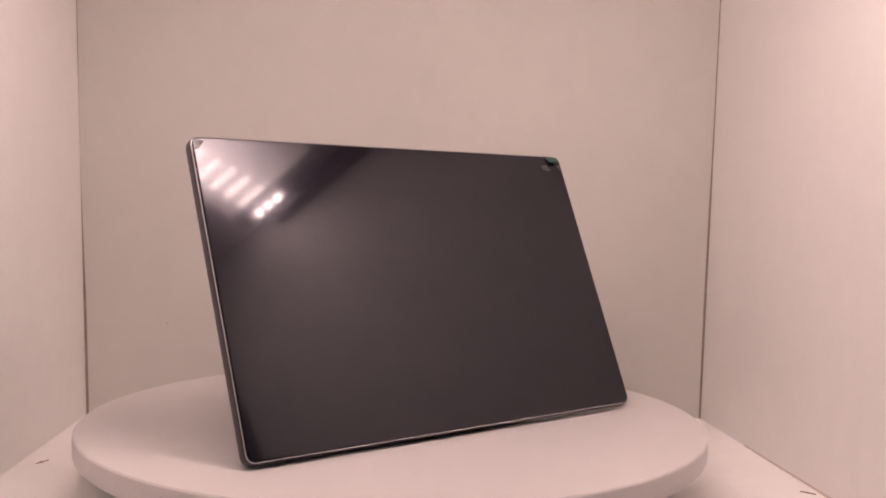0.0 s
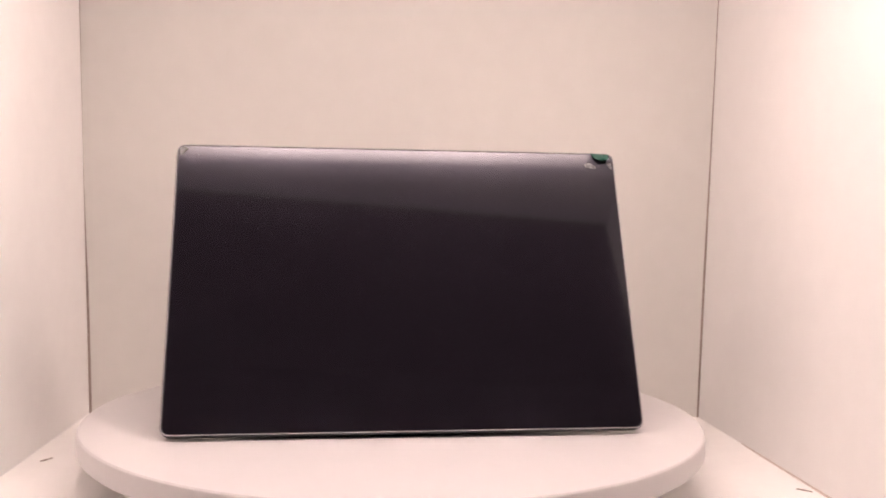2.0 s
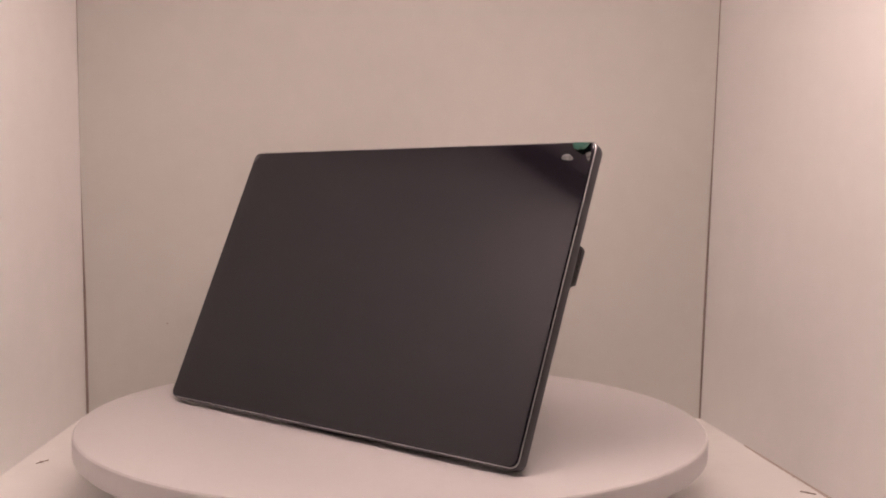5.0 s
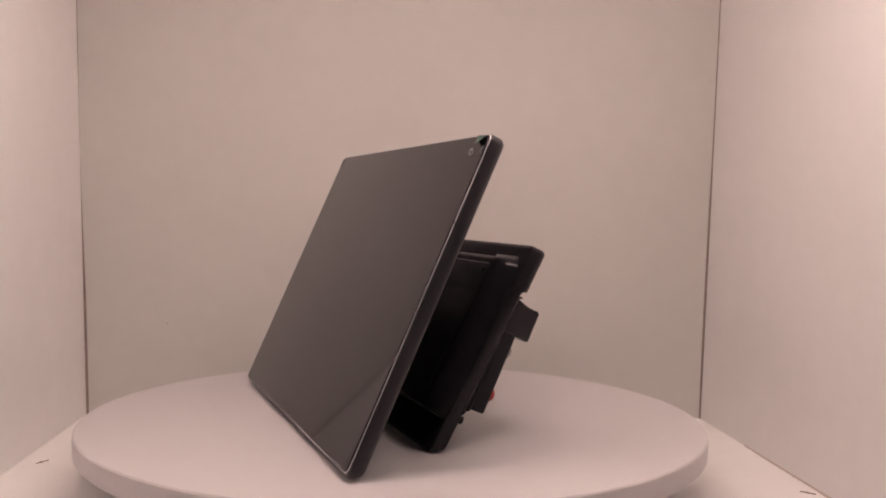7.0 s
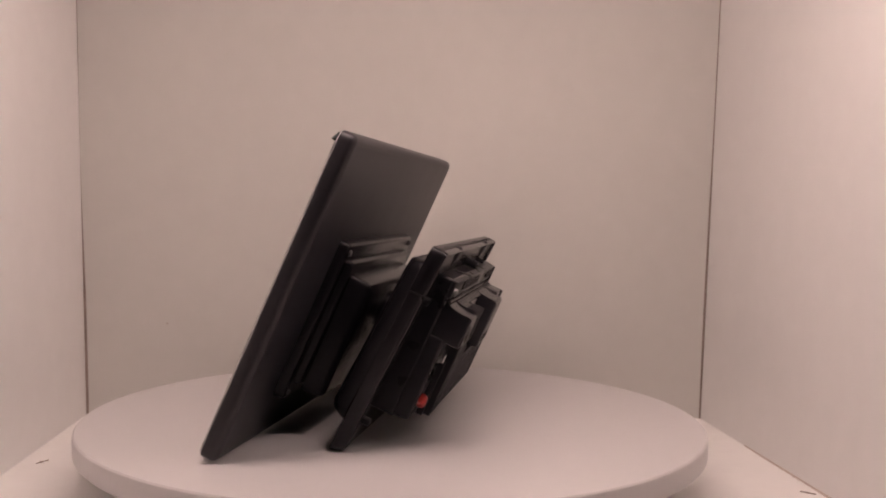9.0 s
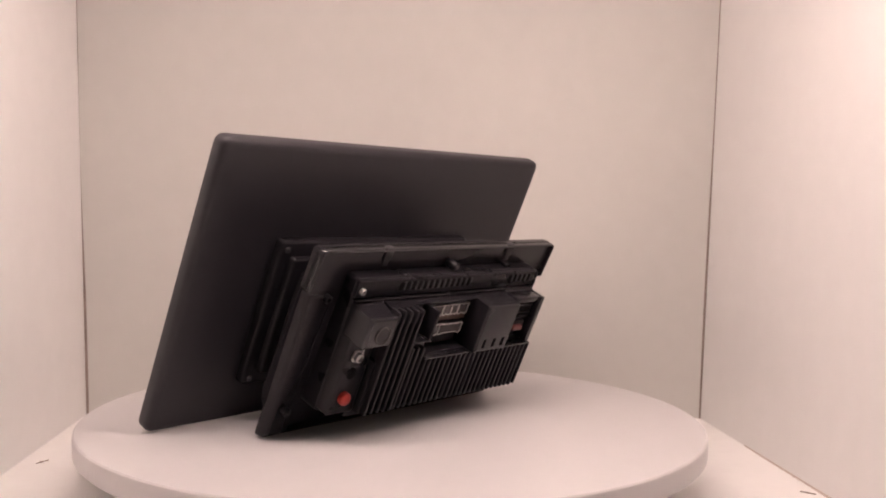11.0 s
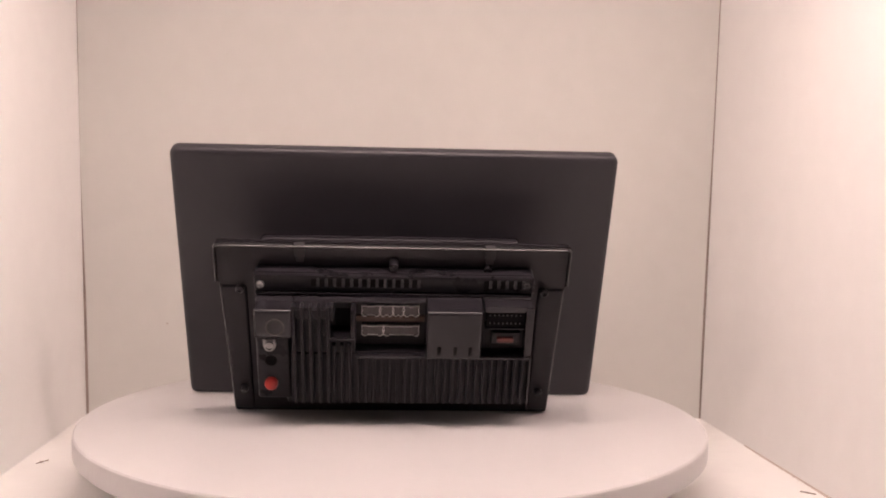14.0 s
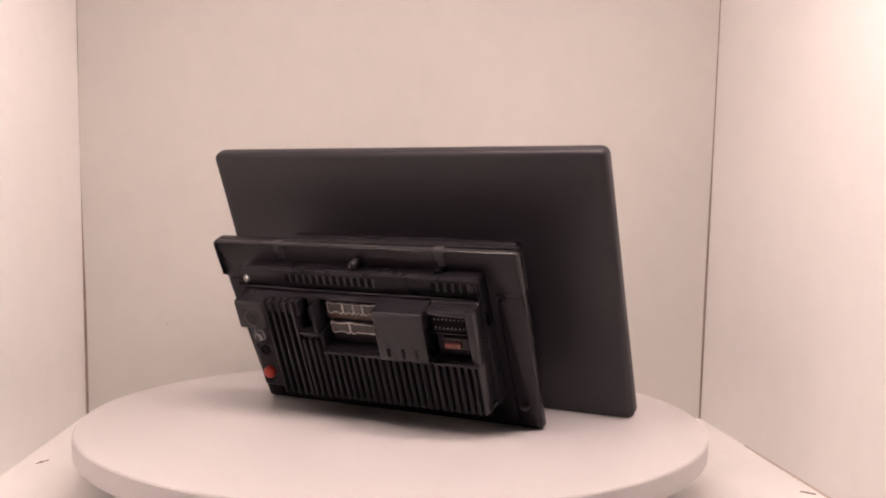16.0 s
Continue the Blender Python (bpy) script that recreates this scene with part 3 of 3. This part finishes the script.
    for x in (-0.0285, -0.0388, -0.0483):
        part("slot", box(x - 0.0012, x + 0.0012, 0.1012, 0.1020, 0.0938, 0.1002, 0.0002), PIT, cp)
    # pin header bay
    pb = part("pin_bay", box(-0.0868, -0.0562, 0.0806, 0.0860, 0.0902, 0.1270, 0), HOLE, UNIT, "dark bay with a pin header and a fuse")
    part("bay_wall", box(-0.0882, -0.0832, 0.0806, 0.0972, 0.0905, 0.1262, 0.0008), SATIN, pb)
    part("bay_wall", box(-0.0835, -0.0570, 0.0806, 0.0960, 0.1222, 0.1264, 0.0006), SATIN, pb)
    header = part("pin_header", box(-0.0825, -0.0584, 0.0855, 0.0932, 0.1104, 0.1218, 0.0006), PIT, pb, "black sixteen-pin header")
    part("header_rim", box(-0.0830, -0.0578, 0.0855, 0.0945, 0.1092, 0.1104, 0.0003), PLASTIC, pb)
    pin = finish("pin", box(-0.0004, 0.0004, 0, 0.0012, -0.0004, 0.0004), PIN)
    for i in range(8):
        for z in (0.1134, 0.1192):
            ob = new("pin", pin)
            ob.parent, ob.location = header, (-0.0607 - i * 0.00273, 0.0928, z)
    part("fuse_holder", box(-0.0806, -0.0626, 0.0855, 0.0930, 0.0975, 0.1060, 0.0010), HOLE, pb)
    part("fuse", ring_slab(-0.0764, -0.0655, 0.0997, 0.1035, 0.0016, [(0.0920, 0), (0.0950, 0), (0.0957, 0.0006)], 5), FUSE, pb, "small red blade fuse")


def connector(bay, x0, x1, z0, z1):
    """An open-faced pale plug socket: a thin wall round a shallow cavity, with keying teeth below."""
    w, n = x1 - x0, 0.0010
    e, q = 0.0008, min(0.0032, 0.3 * w)
    pts = [(x0, z0), (x0 + e, z0), (x0 + e + 0.0003, z0 - n), (x0 + q, z0 - n), (x0 + q + 0.0005, z0), (x1 - q - 0.0005, z0), (x1 - q, z0 - n),
           (x1 - e - 0.0003, z0 - n), (x1 - e, z0), (x1, z0), (x1, z0 + 0.0022), (x1 - 0.0004, z0 + 0.003), (x1, z1 - 0.0008), (x1, z1), (x1 - q, z1),
           (x1 - q - 0.0004, z1 - 0.0004), (x0 + q + 0.0004, z1 - 0.0004), (x0 + q, z1), (x0, z1), (x0, z1 - 0.0008), (x0 + 0.0004, z0 + 0.003), (x0, z0 + 0.0022)]
    cx, cz, t = (x0 + x1) / 2, (z0 + z1) / 2, 0.00042
    inner = [(cx + (x - cx) * (1 - 2 * t / w), cz + (z - cz) * (1 - 2 * t / (z1 - z0))) for x, z in pts]
    c = part("connector", loft([(pts, 0.0864), (pts, 0.0880), (inner, 0.0880), (inner, 0.0873)], cap0=False, cap1=False), CONN, bay, "cloudy white plug socket", 0)
    part("cavity", loft([(inner, 0.0818), (inner, 0.0875)]), CONN_IN, c, smooth=0)


chassis()


# ---- dim room round the light box ----
def room():
    thing("table_top", box(-0.75, 0.75, -0.60, 0.55, -0.085, Z0 - 0.0085, 0.003), TABLE, "plain grey table top under the light box", "table", kind="structure")
    x0, x1, y0, y1, z0, z1 = -1.1, 2.3, -2.3, 0.75, -0.82, 1.78
    for name, b in (("wall_room_west", (x0 - 0.1, x0, y0, y1, z0, z1)), ("wall_room_east", (x1, x1 + 0.1, y0, y1, z0, z1)),
                    ("wall_room_south", (x0 - 0.1, x1 + 0.1, y0 - 0.1, y0, z0, z1)), ("wall_room_north", (x0 - 0.1, x1 + 0.1, y1, y1 + 0.1, z0, z1)),
                    ("floor_room", (x0 - 0.1, x1 + 0.1, y0 - 0.1, y1 + 0.1, z0 - 0.1, z0)), ("ceiling_room", (x0 - 0.1, x1 + 0.1, y0 - 0.1, y1 + 0.1, z1, z1 + 0.1))):
        thing(name, box(*b), ROOM, "plain dim room surface behind the camera", name.split("_")[0], "structure", 0)
    lamp = tagged(new("ceiling_panel_light"), "pale greenish square ceiling light panel", "lamp")
    lamp.location = (1.70, -1.605, 1.779)
    part("frame", box(-0.33, 0.33, -0.325, 0.325, -0.010, 0, 0.002), RAIL, lamp)
    part("diffuser", box(-0.303, 0.303, -0.298, 0.298, -0.018, -0.0095, 0.001), TROFFER, lamp)


room()


def scuffs():
    for x, y, rz, lx in ((-0.2551, 0.0432, 62, 0.012), (0.2802, -0.0282, -40, 0.011)):
        bm = bmesh.new()
        rnd = random.Random(3)
        top = [(lx * (k / 8 - 0.5), 0.0011 * (0.5 + rnd.random()) * math.sin(math.pi * (k + 0.4) / 8.8)) for k in range(9)]
        low = [(a, -b * 0.8) for a, b in top]
        ring = top + low[::-1]
        vs = [bm.verts.new((a, b, 0.0004)) for a, b in ring]
        ws = [bm.verts.new((a, b, 0.0)) for a, b in ring]
        bm.faces.new(vs)
        bm.faces.new(ws[::-1])
        for i in range(len(vs)):
            bm.faces.new((vs[i], ws[i], ws[(i + 1) % len(vs)], vs[(i + 1) % len(vs)]))
        ob = thing("scuff_mark", bm, SCUFF, "small brown scuff on the white floor board", "mark", smooth=0, group="floor scuffs")
        ob.matrix_basis = pose(x, y, Z0, 0, 0, rz)


scuffs()


def specks():
    for x, z, r in ((-0.2035, 0.036, 0.0008),):
        bm = turned([(r, 0.0), (r * 0.9, -0.0003), (r * 0.4, -0.0004)], (x, z), 9)
        ob = thing("speck", bm, SPECK, "tiny pale brown speck on the white back board", "mark", smooth=0)
        ob.location = (0, YB + 0.0004, 0)


specks()

# ---- what turns ----
TURN = [(0.0, 34.71), (0.5, 27.49), (1.0, 20.23), (1.5, 12.72), (2.0, 5.09), (2.5, -2.62), (3.0, -10.43), (3.5, -18.2), (4.0, -25.83),
        (4.5, -33.46), (5.0, -41.09), (5.5, -48.72), (6.0, -56.35), (6.5, -64.1), (7.0, -71.79), (7.5, -79.9), (8.0, -87.7), (8.5, -95.2),
        (9.0, -102.7), (9.5, -110.4), (10.0, -118.1), (10.5, -125.8), (11.0, -133.6), (11.5, -141.4), (12.0, -149.1), (12.5, -156.8),
        (13.0, -164.4), (13.5, -171.95), (14.0, -179.6), (14.5, -187.2), (15.0, -194.7), (15.5, -202.1), (16.0, -209.6)]


def motions():
    rest = pose(0.0021, -0.0762, 0.0046, -LEAN, 0, 0) @ pose(0, 0, 0, 0, -0.14, 0)
    walk(UNIT, [(t, pose(0, 0, 0, 0, 0, a) @ rest) for t, a in TURN])
    walk(TURN_DISC, [(t, pose(0, 0, 0, 0, 0, a)) for t, a in TURN])


motions()
